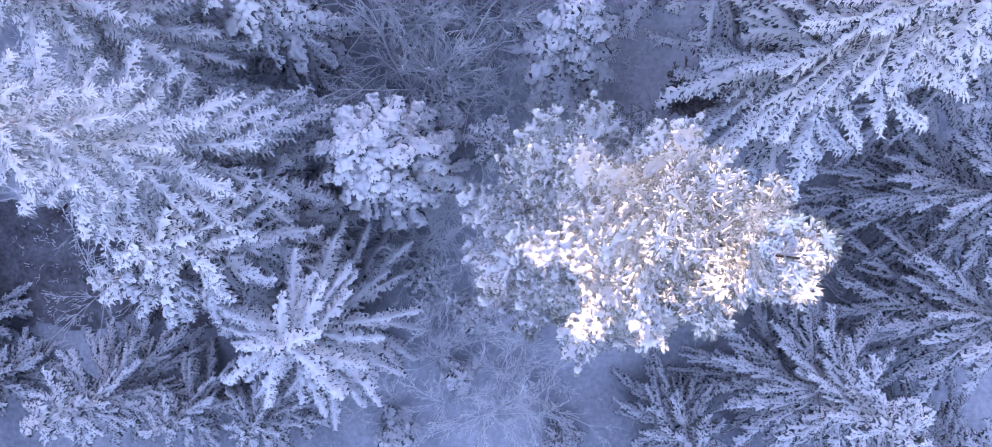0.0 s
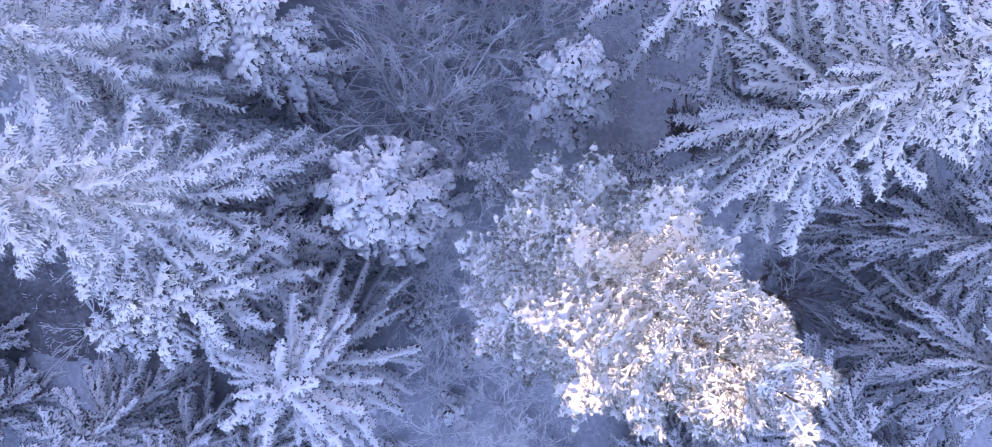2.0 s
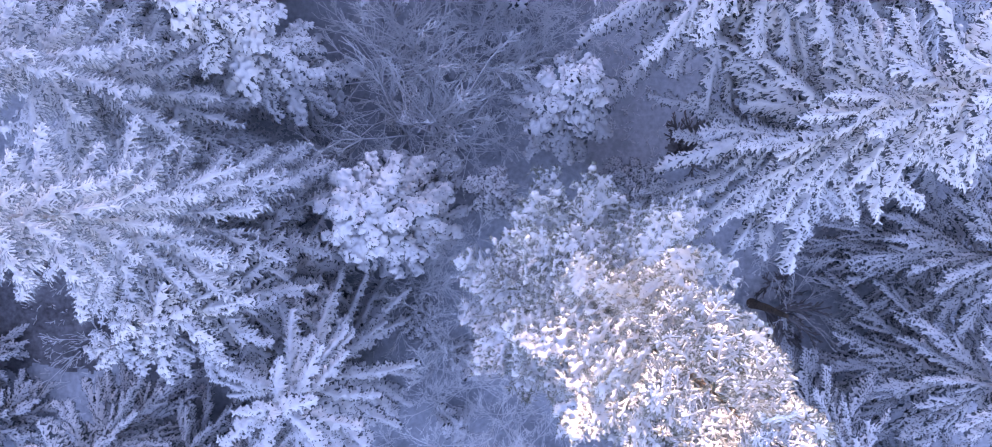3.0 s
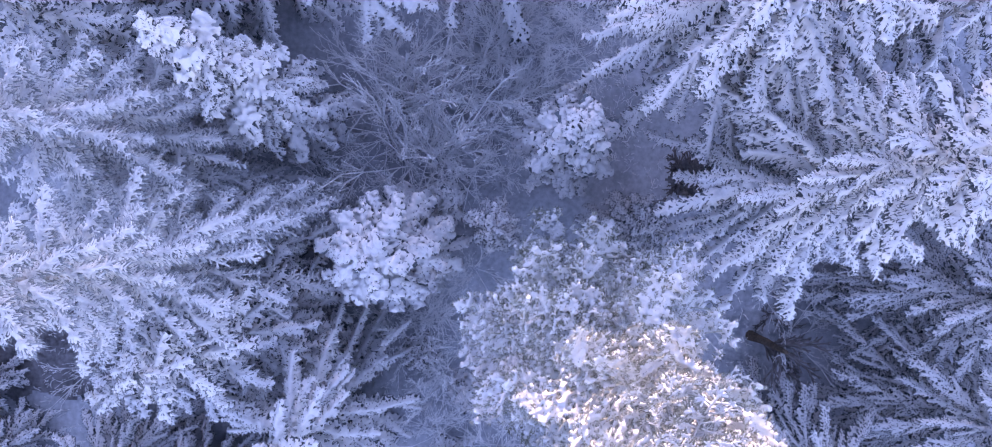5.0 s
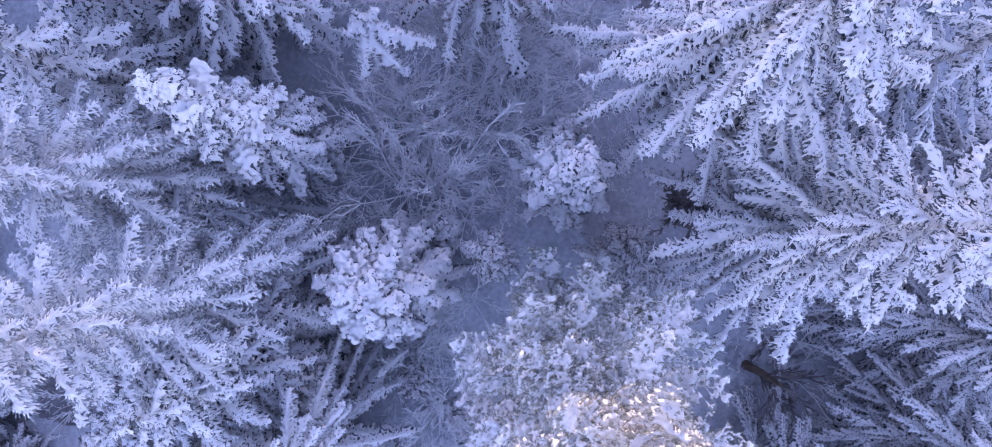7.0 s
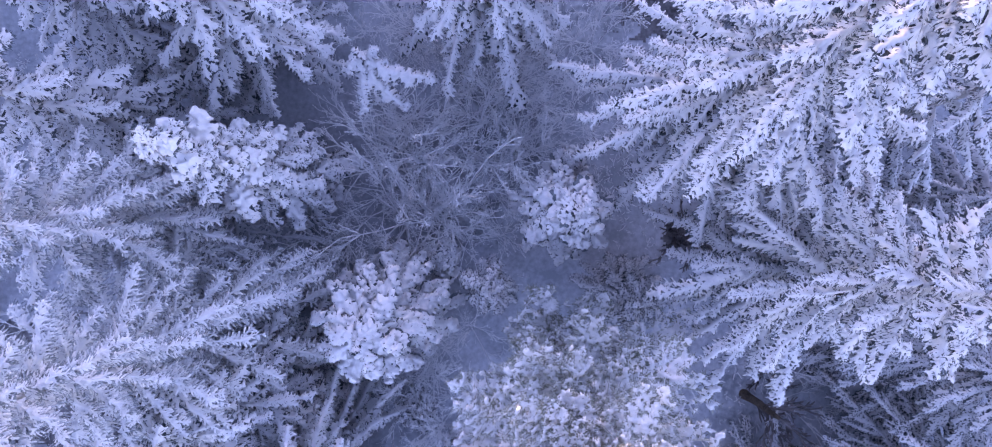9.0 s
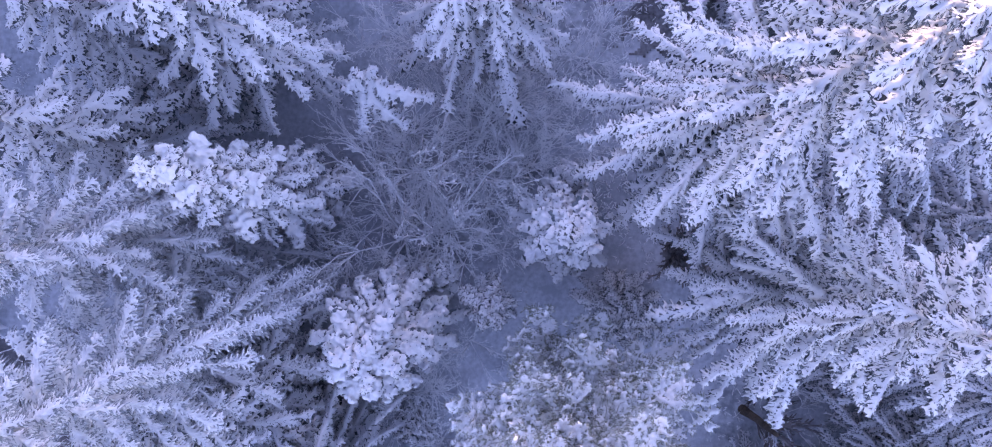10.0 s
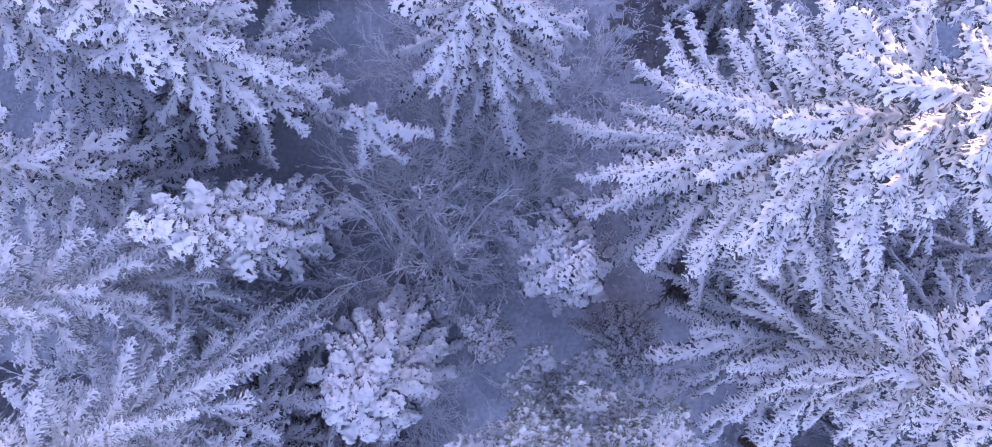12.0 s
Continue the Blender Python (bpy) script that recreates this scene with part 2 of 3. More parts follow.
    green.tube([Vector((p.x, p.y, float(lie(np.array(p.x), np.array(p.y))) - 0.02)) for p in (spine(i / (n - 1)) for i in range(n))], wood, wood, 4)

    def needle(root, way, long, wide, dip):
        flat = Vector((-way.y, way.x, 0)) * wide
        c = len(green.v)
        green.v += [root - flat, root + flat, root + way * long + Vector((0, 0, dip))]
        green.f.append((c, c + 1, c + 2))

    for at, end, turn in tips:
        z = float(lie(np.array(end.x), np.array(end.y)))
        if shoots:
            root = at.lerp(end, 0.2)
            foot = float(lie(np.array(root.x), np.array(root.y))) + 0.6 * float(snow.height_at(root.x, root.y))
            far = end + turn * twig[1] * rnd.uniform(-0.1, 0.3)
            buds.finger(Vector((root.x, root.y, foot)), Vector((far.x, far.y, z + rnd.uniform(-0.02, 0.03))), shoots * rnd.uniform(0.75, 1.2))
        for k in range(spikes):
            a = Matrix.Rotation(rnd.uniform(-0.9, 0.9), 3, "Z") @ turn
            needle(Vector((end.x, end.y, z - 0.015)) - turn * rnd.uniform(0.0, 0.09), a, rnd.uniform(0.05, 0.12), rnd.uniform(0.010, 0.020), -rnd.uniform(0.0, 0.07))
        for k in range(int(flecks + rnd.random())):
            f = at.lerp(end, rnd.uniform(0.35, 0.95))
            a = Matrix.Rotation(rnd.uniform(-0.8, 0.8), 3, "Z") @ turn
            up = max(0.0, float(snow.height_at(f.x, f.y)))
            needle(Vector((f.x, f.y, float(lie(np.array(f.x), np.array(f.y))) + up + 0.012)), a, rnd.uniform(0.04, 0.095), rnd.uniform(0.011, 0.02), rnd.uniform(-0.01, 0.03))
        for k in range(2 if drape else 0):
            a = Matrix.Rotation(rnd.uniform(-0.35, 0.35), 3, "Z") @ turn
            needle(Vector((end.x, end.y, z - 0.02)), a, drape * rnd.uniform(0.5, 1.2), rnd.uniform(0.014, 0.026), -drape * rnd.uniform(0.5, 1.1))
    for inner, outer, turn in gaps:
        if rnd.random() > notch:
            continue
        flat = Vector((-turn.y, turn.x, 0)) * (twig[0] * rnd.uniform(0.10, 0.22))
        c = len(green.v)
        for p in (inner, outer - flat, outer + flat):
            green.v.append(Vector((p.x, p.y, float(lie(np.array(p.x), np.array(p.y))) + max(0.0, float(snow.height_at(p.x, p.y))) + 0.012)))
        green.f.append((c, c + 1, c + 2))
    below = sheet.mesh("needle_sheet", needles, lambda x, y: lie(x, y) - 0.045, 0.25, 0, 0.5, 0.5, False)
    base = len(green.v)
    green.v += [v.co.copy() for v in below.vertices]
    green.f += [tuple(base + i for i in f.vertices) for f in below.polygons]
    bpy.data.meshes.remove(below)
    return green.mesh("spruce_bough", needles, False), snow.mesh("bough_snow", SNOW, lie, holes, 1, 0.25, more=buds)


def pine_bough(seed, length, tufts):
    """A bare limb that forks into shoots with star-shaped tufts, rimmed with frost."""
    rnd = random.Random(seed)
    green, snow = Shape(), Shape()
    n = 6
    curve = rnd.uniform(-0.25, 0.25)

    def axis(s):
        return Vector((length * s, curve * length * s * s, length * (0.28 * s * s - 0.05 * s)))

    spine = [axis(i / (n - 1)) for i in range(n)]
    thick = [0.028 * length / 2 * (1.15 - i / n) + 0.006 for i in range(n)]
    green.tube(spine, thick, thick, 5)
    lumps = [0.018 * rnd.uniform(0.7, 1.5) for i in range(n - 1)]
    snow.tube([p + Vector((0, 0, 0.02)) for p in spine[1:]], lumps, lumps, 4)

    def tuft(at, heading):
        if rnd.random() < 0.4:
            w = rnd.uniform(0.025, 0.045)
            snow.lump(at + Vector((rnd.uniform(-0.05, 0.05), rnd.uniform(-0.05, 0.05), -0.02)), w, 0.6 * w, rnd)
        for k in range(rnd.randint(5, 8)):
            a = heading + rnd.gauss(0, 0.8)
            size = rnd.uniform(0.05, 0.115)
            pts = bent(at, a, rnd.uniform(-0.2, 0.8), size, 0.1, 2, rnd)
            w = rnd.uniform(0.013, 0.024)
            snow.finger(pts[0], pts[1], w)
            for j in range(3):
                b = a + rnd.uniform(-1.0, 1.0)
                root = pts[0].lerp(pts[1], rnd.uniform(0.1, 0.9))
                tip = root + Vector((math.cos(b), math.sin(b), rnd.uniform(-0.6, 0.5))) * rnd.uniform(0.06, 0.12)
                c = len(green.v)
                green.v += [root + Vector((0.016 * math.sin(b), -0.016 * math.cos(b), 0)), root - Vector((0.016 * math.sin(b), -0.016 * math.cos(b), 0)), tip]
                green.f.append((c, c + 1, c + 2))

    for k in range(tufts):
        s = 0.14 + 0.86 * (k + rnd.random()) / tufts
        side = rnd.choice((-1, 1))
        reach = length * rnd.uniform(0.10, 0.36) * (1.15 - 0.75 * s)
        heading = side * radians(rnd.uniform(25, 80)) + 2 * curve * s
        pts = bent(axis(s), heading, rnd.uniform(0.0, 0.5), reach, 0.1, 3, rnd, 0.1)
        green.tube(pts, [0.011, 0.009, 0.007], [0.011, 0.009, 0.007], 3)
        snow.tube([p + Vector((0, 0, 0.012)) for p in pts], [0.015, 0.018, 0.02], [0.014] * 3, 3)
        tuft(pts[2], heading)
        if reach > 0.22:
            tuft(pts[1], heading + rnd.choice((-1, 1)) * 0.9)
    tuft(axis(1.0), 2 * curve)
    return green.mesh("pine_bough", PINE_NEEDLES, False), snow.mesh("bough_frost", SNOW)


def snowy_pine_bough(seed, length, tufts):
    """A limb that forks into shoots with star-shaped tufts, each plastered with frost and snow."""
    rnd, rng = random.Random(seed), np.random.default_rng(seed)
    curve, widest = rnd.uniform(-0.25, 0.25), 0.36 * length + 0.35
    low, top = min(0, curve * length) - widest, max(0, curve * length) + widest
    cell = 0.024 + 0.003 * length
    snow = Layer(-0.2, low, length + 0.35, top, cell, rng, 0.35)
    dents = grid_noise((40, 60), 3.0, rng)
    green = Shape()

    def lie(x, y):
        s = np.clip(x / length, -0.1, 1.2)
        i, j = np.clip((s * 48 + 5).astype(int), 0, 59), np.clip(((y - low) / (top - low) * 39).astype(int), 0, 39)
        return length * (0.28 * s * s - 0.05 * s) + 0.15 * np.abs(y - curve * length * s * s) + 0.07 * dents[j, i]

    def lifted(p, up=0.0):
        return Vector((p.x, p.y, float(lie(np.array(p.x), np.array(p.y))) + up))

    def axis(s):
        return Vector((length * s, curve * length * s * s, 0))

    n = 7
    thick = [0.028 * length / 2 * (1.15 - i / n) + 0.006 for i in range(n)]
    green.tube([lifted(axis(i / (n - 1)), -0.02) for i in range(n)], thick, thick, 5)
    for i in range(n - 1):
        snow.stroke(axis(i / (n - 1)), axis((i + 1) / (n - 1)), 0.03, 0.028, 1.0)

    def tuft(at, heading, size):
        if rnd.random() < 0.35:
            snow.stroke(at, at + Vector((0.01, 0, 0)), rnd.uniform(0.05, 0.10), 0.07, 0.9)
        for k in range(rnd.randint(5, 8)):
            a = heading + rnd.gauss(0, 1.0)
            way = Vector((math.cos(a), math.sin(a), 0))
            long = size * rnd.uniform(0.07, 0.15)
            w = rnd.uniform(0.019, 0.029)
            snow.stroke(at, at + way * long, w, w * 1.1, 1.3)
            for j in range(3):
                b = a + rnd.uniform(-0.9, 0.9)
                root = lifted(at + way * long * rnd.uniform(0.2, 1.0), rnd.uniform(-0.03, 0.035))
                out = Vector((math.cos(b), math.sin(b), rnd.uniform(-0.6, 0.5))) * rnd.uniform(0.06, 0.12)
                flat = Vector((-math.sin(b), math.cos(b), 0)) * 0.013
                c = len(green.v)
                green.v += [root - flat, root + flat, root + out]
                green.f.append((c, c + 1, c + 2))

    for k in range(tufts):
        s = 0.12 + 0.88 * (k + rnd.random()) / tufts
        reach = length * rnd.uniform(0.08, 0.36) * (1.15 - 0.75 * s)
        heading = rnd.choice((-1, 1)) * radians(rnd.uniform(25, 80)) + 2 * curve * s
        a = axis(s)
        end = a + Vector((math.cos(heading), math.sin(heading), 0)) * reach
        green.tube([lifted(a, -0.015), lifted(end, -0.015)], [0.011, 0.007], [0.011, 0.007], 3)
        snow.stroke(a, end, 0.022, 0.024, 1.0)
        tuft(end, heading, 1.0)
        if reach > 0.22:
            tuft(a.lerp(end, 0.5), heading + rnd.choice((-1, 1)) * 0.9, 0.8)
    tuft(axis(1.0), 2 * curve, 1.1)
    return green.mesh("pine_bough", PINE_NEEDLES, False), snow.mesh("bough_frost", SNOW, lie, 0.08, 1, 0.25)


LENGTHS = (0.7, 1.3, 2.2, 3.2, 4.4)
BOUGHS = {"feather": {}, "heavy": {}, "dark": {}, "dome": {}, "mixed": {}, "ridge": {}, "comb": {}, "slab": {}}
for i, size in enumerate(LENGTHS):
    for k in range(4):
        seed, g = 10 * i + k, 0.52 + 0.15 * size
        small = 0.6 if size < 2 else 0.78
        BOUGHS["feather"].setdefault(size, []).append(bough(100 + seed, size, 0.12 + 0.20 * size, (0.37 + 0.05 * size) * g, 40, 0.065 * g, 0.055 * g, (0.12 * g, 0.13 * g, 0.0, 58), 1.4, 0.0, 0.25, 0.5, FROSTED_NEEDLES, 0.0, 0.13, 0.6, fine=small, spikes=2, shoots=0.034 * g))
        BOUGHS["heavy"].setdefault(size, []).append(bough(200 + seed, size, 0.10 + 0.24 * size, (0.40 + 0.05 * size) * g, 38, 0.10 * g, 0.09 * g, (0.105 * g, 0.16 * g, 0.042 * g, 52), 1.5, 0.0, 0.30, 0.5, NEEDLES, 0.1, notch=0.55, shoots=0.028 * g))
        BOUGHS["comb"].setdefault(size, []).append(bough(1000 + seed, size, 0.10 + 0.22 * size, (0.33 + 0.05 * size) * g, 38, 0.075 * g, 0.066 * g, (0.085 * g, 0.13 * g, 0.032 * g, 54), 1.6, 0.0, 0.30, 0.6, NEEDLES, 0.1, notch=0.8, shoots=0.023 * g, fine=0.8))
        BOUGHS["mixed"].setdefault(size, []).append(bough(700 + seed, size, 0.12 + 0.19 * size, (0.43 + 0.045 * size) * g, 27, 0.10 * g, 0.09 * g, (0.115 * g, 0.14 * g, 0.036 * g, 44), 1.7, 0.04, 0.33, 0.8, NEEDLES, 0.25, notch=0.7, shoots=0.024 * g))
        BOUGHS["dark"].setdefault(size, []).append(bough(300 + seed, size, 0.16 + 0.22 * size, 0.28 + 0.05 * size, 30, 0.08, 0.078, (0.11, 0.11, 0.032, 40), 1.4, 0.06, 0.27, 0.5, NEEDLES, 0.4, notch=0.9, fine=1.1, shoots=0.019))
        BOUGHS["ridge"].setdefault(size, []).append(bough(800 + seed, size, 0.14 + 0.06 * size, 0.20 + 0.01 * size, 54, 0.13 * g, 0.06, (0.115, 0.10, 0.036, 52), 1.5, 0.0, 0.20, 0.5, NEEDLES, 0.0, notch=0.45, spikes=2, shoots=0.028))
        if size < 3:
            BOUGHS["dome"].setdefault(size, []).append(bough(500 + seed, size, 0.22 + 0.11 * size, 0.22, 54, 0.10, 0.09, (0.11, 0.09, 0.05, 50), 1.6, 0.0, 0.34, 0.6, NEEDLES, 0.0, lump=0.12, notch=0.25, spikes=1))
        elif size < 4:
            BOUGHS["slab"].setdefault(size, []).append(bough(900 + seed, size, 0.36, 0.26, 22, 0.23, 0.12, (0.16, 0.10, 0.05, 40), 1.0, 0.0, 0.10, 0.5, NEEDLES, 0.1, bare=0.30, notch=0.6))
PINE_BOUGHS = {size: [(pine_bough if size < 1.5 else snowy_pine_bough)(400 + int(size * 10) * 7 + k, size, int(8 + (13 if size < 1.5 else 19) * size)) for k in range(4)] for size in (0.6, 1.1, 1.8, 2.7)}


def trunk_mesh(height, foot, lean, rnd, mat, top=0.015):
    shape = Shape()
    n = max(5, int(height / 1.2))
    pts, wide = [], []
    for i in range(n):
        s = i / (n - 1)
        pts.append(Vector((lean[0] * s + rnd.uniform(-0.03, 0.03), lean[1] * s + rnd.uniform(-0.03, 0.03), -0.25 + (height + 0.25) * s)))
        wide.append(foot * (1 - s) ** 0.8 + top + (0.4 * foot if i == 0 else 0))
    shape.tube(pts, wide, wide, 9)
    return shape.mesh("trunk", mat)


def add_bough(tree, pair, m):
    branch = part("branch", pair[0], tree, m)
    part("snow_cover", pair[1], branch)


def spruce(x, y, height, radius, kind, seed, boughs, base=0.12, lean=(0, 0), shape=0.75, pitch=(38, -16), label="", width=1.0, extra=(), also=None):
    """A spruce: boughs wind round the trunk from its foot to its tip, longer towards the ground.
    extra: single boughs of their own height, heading, length, kind and rise; also: a second kind of bough, mixed in."""
    rnd = random.Random(seed)
    tree = new("spruce_tree")
    tree.matrix_basis = pose(x, y, 0)
    tagged(tree, label or "tall snow-laden spruce with drooping white boughs", "tree", "spruces of the wood")
    part("trunk", trunk_mesh(height, 0.011 * height + 0.02, lean, rnd, SNOWY_BARK), tree, None, "dark bark plastered with snow")
    turn = rnd.uniform(0, 6.28)
    for i in range(boughs):
        f = 1.0 - (i + rnd.uniform(0.1, 0.9)) / boughs
        f = base + (0.985 - base) * (1 - (1 - f) ** 0.85)
        turn += 2.39996 + rnd.uniform(-0.45, 0.45)
        if height > 14 and f < 0.28 and i % 2:
            continue
        reach = radius * (1.0 - (f - base) / (1 - base)) ** shape * (rnd.uniform(0.62, 1.2) if kind == "dome" else rnd.uniform(0.72, 1.15)) + 0.18
        own = also if also and i % 5 > 1 else kind
        size = min(BOUGHS[own], key=lambda v: abs(math.log(v / reach)))
        up = pitch[1] + (pitch[0] - pitch[1]) * f ** 1.6 + rnd.uniform(-4, 4)
        k = reach / size
        m = (Matrix.Translation((lean[0] * f, lean[1] * f, height * f)) @ Euler((rnd.uniform(-0.15, 0.15), -radians(up), turn)).to_matrix().to_4x4()
             @ Matrix.Diagonal((k, (0.5 + 0.5 * k) * width * rnd.uniform(0.9, 1.15), 0.5 + 0.5 * k, 1)))
        add_bough(tree, rnd.choice(BOUGHS[own][size]), m)
    for at, heading, reach, own, up in extra:
        size = min(BOUGHS[own], key=lambda v: abs(math.log(v / reach)))
        add_bough(tree, rnd.choice(BOUGHS[own][size]), pose(lean[0] * at / height, lean[1] * at / height, at, 0, -up, heading) @ Matrix.Diagonal((reach / size, width * reach / size, reach / size, 1)))
    add_bough(tree, rnd.choice(BOUGHS["heavy" if kind == "dome" else kind][0.7]), Matrix.Translation((lean[0] * 0.97, lean[1] * 0.97, height * 0.97)) @ pose(0, 0, 0, 0, -80, rnd.uniform(0, 360)))
    return tree


# ---- ground: one sheet of snow out to the horizon, with an unseen ridge added to hide the sun ----
RIDGE_AT, RIDGE_HIGH = 95.0, 20.0


def ground_height(x, y):
    far = max(0.0, math.hypot(x, y - 4) - 30)
    ridge = RIDGE_HIGH * math.exp(-(((y - RIDGE_AT) / 28.0) ** 2)) if y < RIDGE_AT else RIDGE_HIGH * math.exp(-(((y - RIDGE_AT) / 90.0) ** 2))
    fine = 0.16 * noise.fractal(Vector((x * 0.35, y * 0.35, 0.3)), 1.0, 2.0, 4) if far < 20 else 0.0
    return fine + 0.25 * noise.noise(Vector((x * 0.07, y * 0.07, 2.0))) + ridge + min(far, 200) * 0.01 * noise.noise(Vector((x * 0.01, y * 0.01, 7.0)))


def spread():
    near = [i * 0.3 for i in range(-84, 85)]
    out, step = [], 0.5
    v = near[-1]
    while v < 2600:
        step *= 1.22
        v += step
        out.append(v)
    return [-v for v in reversed(out)] + near + out


gx, gy = spread(), [v + 4 for v in spread()]
cols = len(gx)
me = bpy.data.meshes.new("ground")
me.from_pydata([(x, y, ground_height(x, y)) for y in gy for x in gx], [],
               [(j * cols + i, j * cols + i + 1, (j + 1) * cols + i + 1, (j + 1) * cols + i) for j in range(len(gy) - 1) for i in range(cols - 1)])
me.materials.append(SHADED_GROUND_SNOW)
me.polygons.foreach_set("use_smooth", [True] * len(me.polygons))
ground = tagged(new("ground", me), "uneven snowy forest floor with bluish shade in its colour", "ground", kind="structure")

# Darker than the floor snow, with the blue of the shade in its colour.
DIM_SNOW = material("dim_bluish_snow", (0.27, 0.295, 0.33), (0.62, 0.65, 0.69), 0.85, grain=3.5, stains=0.9, bump=0.5, split=(0.40, 0.60))
DARK_GROUND = material("dark_ground", (0.09, 0.085, 0.09), (0.28, 0.28, 0.30), 0.95, grain=6.0, stains=1.2, bump=0.6)


def facet_height(x, y):
    """The height of the ground's mesh near the path, between its nodes."""
    i, j = math.floor(x / 0.3), math.floor((y - 4) / 0.3)
    u, v = x / 0.3 - i, (y - 4) / 0.3 - j
    a, b = ground_height(i * 0.3, 4 + j * 0.3), ground_height(i * 0.3 + 0.3, 4 + j * 0.3)
    c, d = ground_height(i * 0.3, 4.3 + j * 0.3), ground_height(i * 0.3 + 0.3, 4.3 + j * 0.3)
    return (a * (1 - u) + b * u) * (1 - v) + (c * (1 - u) + d * u) * v


def dark_patch(x, y, wide, deep, seed, mat, label):
    """A darker sheet just above the ground; its edge is ragged."""
    shape, n, made = Shape(), int(max(wide, deep) / 0.06), {}
    for j in range(n + 1):
        for i in range(n + 1):
            u, v = 2 * i / n - 1, 2 * j / n - 1
            px, py = x + u * wide, y + v * deep
            if math.hypot(u, v) + 0.34 * noise.noise(Vector((px * 0.9, py * 0.9, seed))) + 0.2 * noise.noise(Vector((px * 2.7, py * 2.7, seed))) < 0.72:
                made[i, j] = len(shape.v)
                shape.v.append(Vector((px, py, facet_height(px, py) + 0.03)))
    for i, j in list(made):
        ring = [(i, j), (i + 1, j), (i + 1, j + 1), (i, j + 1)]
        if all(c in made for c in ring):
            shape.f.append(tuple(made[c] for c in ring))
    tagged(new("ground_patch", shape.mesh("ground_patch", mat)), label, "forest floor", kind="stuff")


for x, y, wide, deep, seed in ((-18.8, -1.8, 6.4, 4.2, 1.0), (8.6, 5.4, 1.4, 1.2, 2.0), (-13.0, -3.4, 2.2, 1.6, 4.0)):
    dark_patch(x, y, wide, deep, seed, DARK_GROUND, "dark ragged patch of forest floor")
# Litter and the shrubs' shadows, both put into the patch's colour.
dark_patch(-1.6, 8.4, 4.6, 5.0, 5.0, DIM_SNOW, "patchy litter and painted shrub shade on the snow")
dark_patch(1.5, 14.6, 5.6, 3.6, 7.0, DIM_SNOW, "darker bluish ground between the trees")
dark_patch(7.4, 16.2, 3.6, 3.0, 8.0, DARK_GROUND, "dark patch of ground beneath the tall spruces")
dark_patch(11.6, -1.6, 3.0, 2.2, 9.0, DIM_SNOW, "darker bluish ground beneath the spruces")
# Dark colour here stands in for the shadow on the floor between the spruces.
dark_patch(12.4, 7.8, 2.6, 2.2, 6.0, DARK_GROUND, "dark patch of ground beneath the tall spruces")

# ---- unseen wood, added to block low sun and sky: on the ridge and all round ----
far = Shape()
rnd = random.Random(77)
FAR_SNOW = material("snow_over_needles", (0.12, 0.14, 0.13), (0.74, 0.75, 0.77), 0.8, grain=2.2, stains=0.6, split=(0.38, 0.56))


def far_spruce(x, y, z, height, radius, tiers=17, n=18):
    for k in range(tiers):
        low = z + height * (0.06 + 0.92 * k / tiers)
        first = len(far.v)
        for j in range(n):
            a = 2 * math.pi * (j + rnd.uniform(-0.3, 0.3)) / n
            r = (radius * (1 - k / tiers) + 0.1) * (rnd.uniform(0.85, 1.2) if j % 2 else rnd.uniform(0.45, 0.65))
            far.v.append(Vector((x + r * math.cos(a), y + r * math.sin(a), low - 0.22 * r * (j % 2) + rnd.uniform(-0.2, 0.15))))
        far.v.append(Vector((x, y, min(z + height, low + height * 1.8 / tiers))))
        for j in range(n):
            far.f.append((first + j, first + (j + 1) % n, first + n))


# Crest heights are set so that sun reaches only the chosen crowns.
for k in range(330):
    x, y = rnd.uniform(-75, 65), RIDGE_AT + rnd.uniform(-7, 7)
    gap, low = -14.2 < x < -8.0, -8.0 <= x < -3.0
    high = rnd.uniform(4.1, 5.1) if gap else rnd.uniform(10.0, 11.2) if low else rnd.uniform(12.5, 15)
    far_spruce(x, y, ground_height(x, y) - 0.3, high, rnd.uniform(1.2, 1.7) if gap else rnd.uniform(1.8, 2.6), 9, 12)
k = 0
while k < 420:
    x, y = rnd.uniform(-62, 62), rnd.uniform(-58, 66)
    if (abs(x) < 23 and -13 < y < 20) or (y > 0 and abs(x + y * 0.14 - 3) < 7):
        continue
    k += 1
    far_spruce(x, y, ground_height(x, y) - 0.3, rnd.uniform(11, 17), rnd.uniform(2.4, 3.6))
# Tall unseen trees, added to cut the bright northern sky from the left side.
for x, y, high in ((-7.5, 19.5, 20), (-10.5, 18.6, 21), (-13.5, 19.4, 20), (-16.5, 18.8, 19), (-20.0, 19.0, 19), (-9.0, 22.5, 22), (-12.5, 23.0, 22), (-17.5, 22.5, 21)):
    far_spruce(x, y, ground_height(x, y) - 0.3, high, 2.6)
# A further unseen row that dims the western sky.
for k in range(16):
    x, y = rnd.uniform(-33, -25.5), -13 + 2.2 * k + rnd.uniform(-0.8, 0.8)
    far_spruce(x, y, ground_height(x, y) - 0.3, rnd.uniform(19, 24), rnd.uniform(2.4, 3.0))
tagged(new("unseen_blocking_wood", far.mesh("unseen_blocking_wood", FAR_SNOW, False)), "unseen snowy spruce wood, added to block low sun and sky", "wood", kind="stuff")

# ---- the trees ----
F, H, D, M, X, R, C = "feather", "heavy", "dark", "dome", "mixed", "ridge", "comb"
spruce(-9.6, 2.0, 18.0, 4.9, F, 1, 156, shape=0.8, label="tall spruce with long feathery snow-dusted boughs")
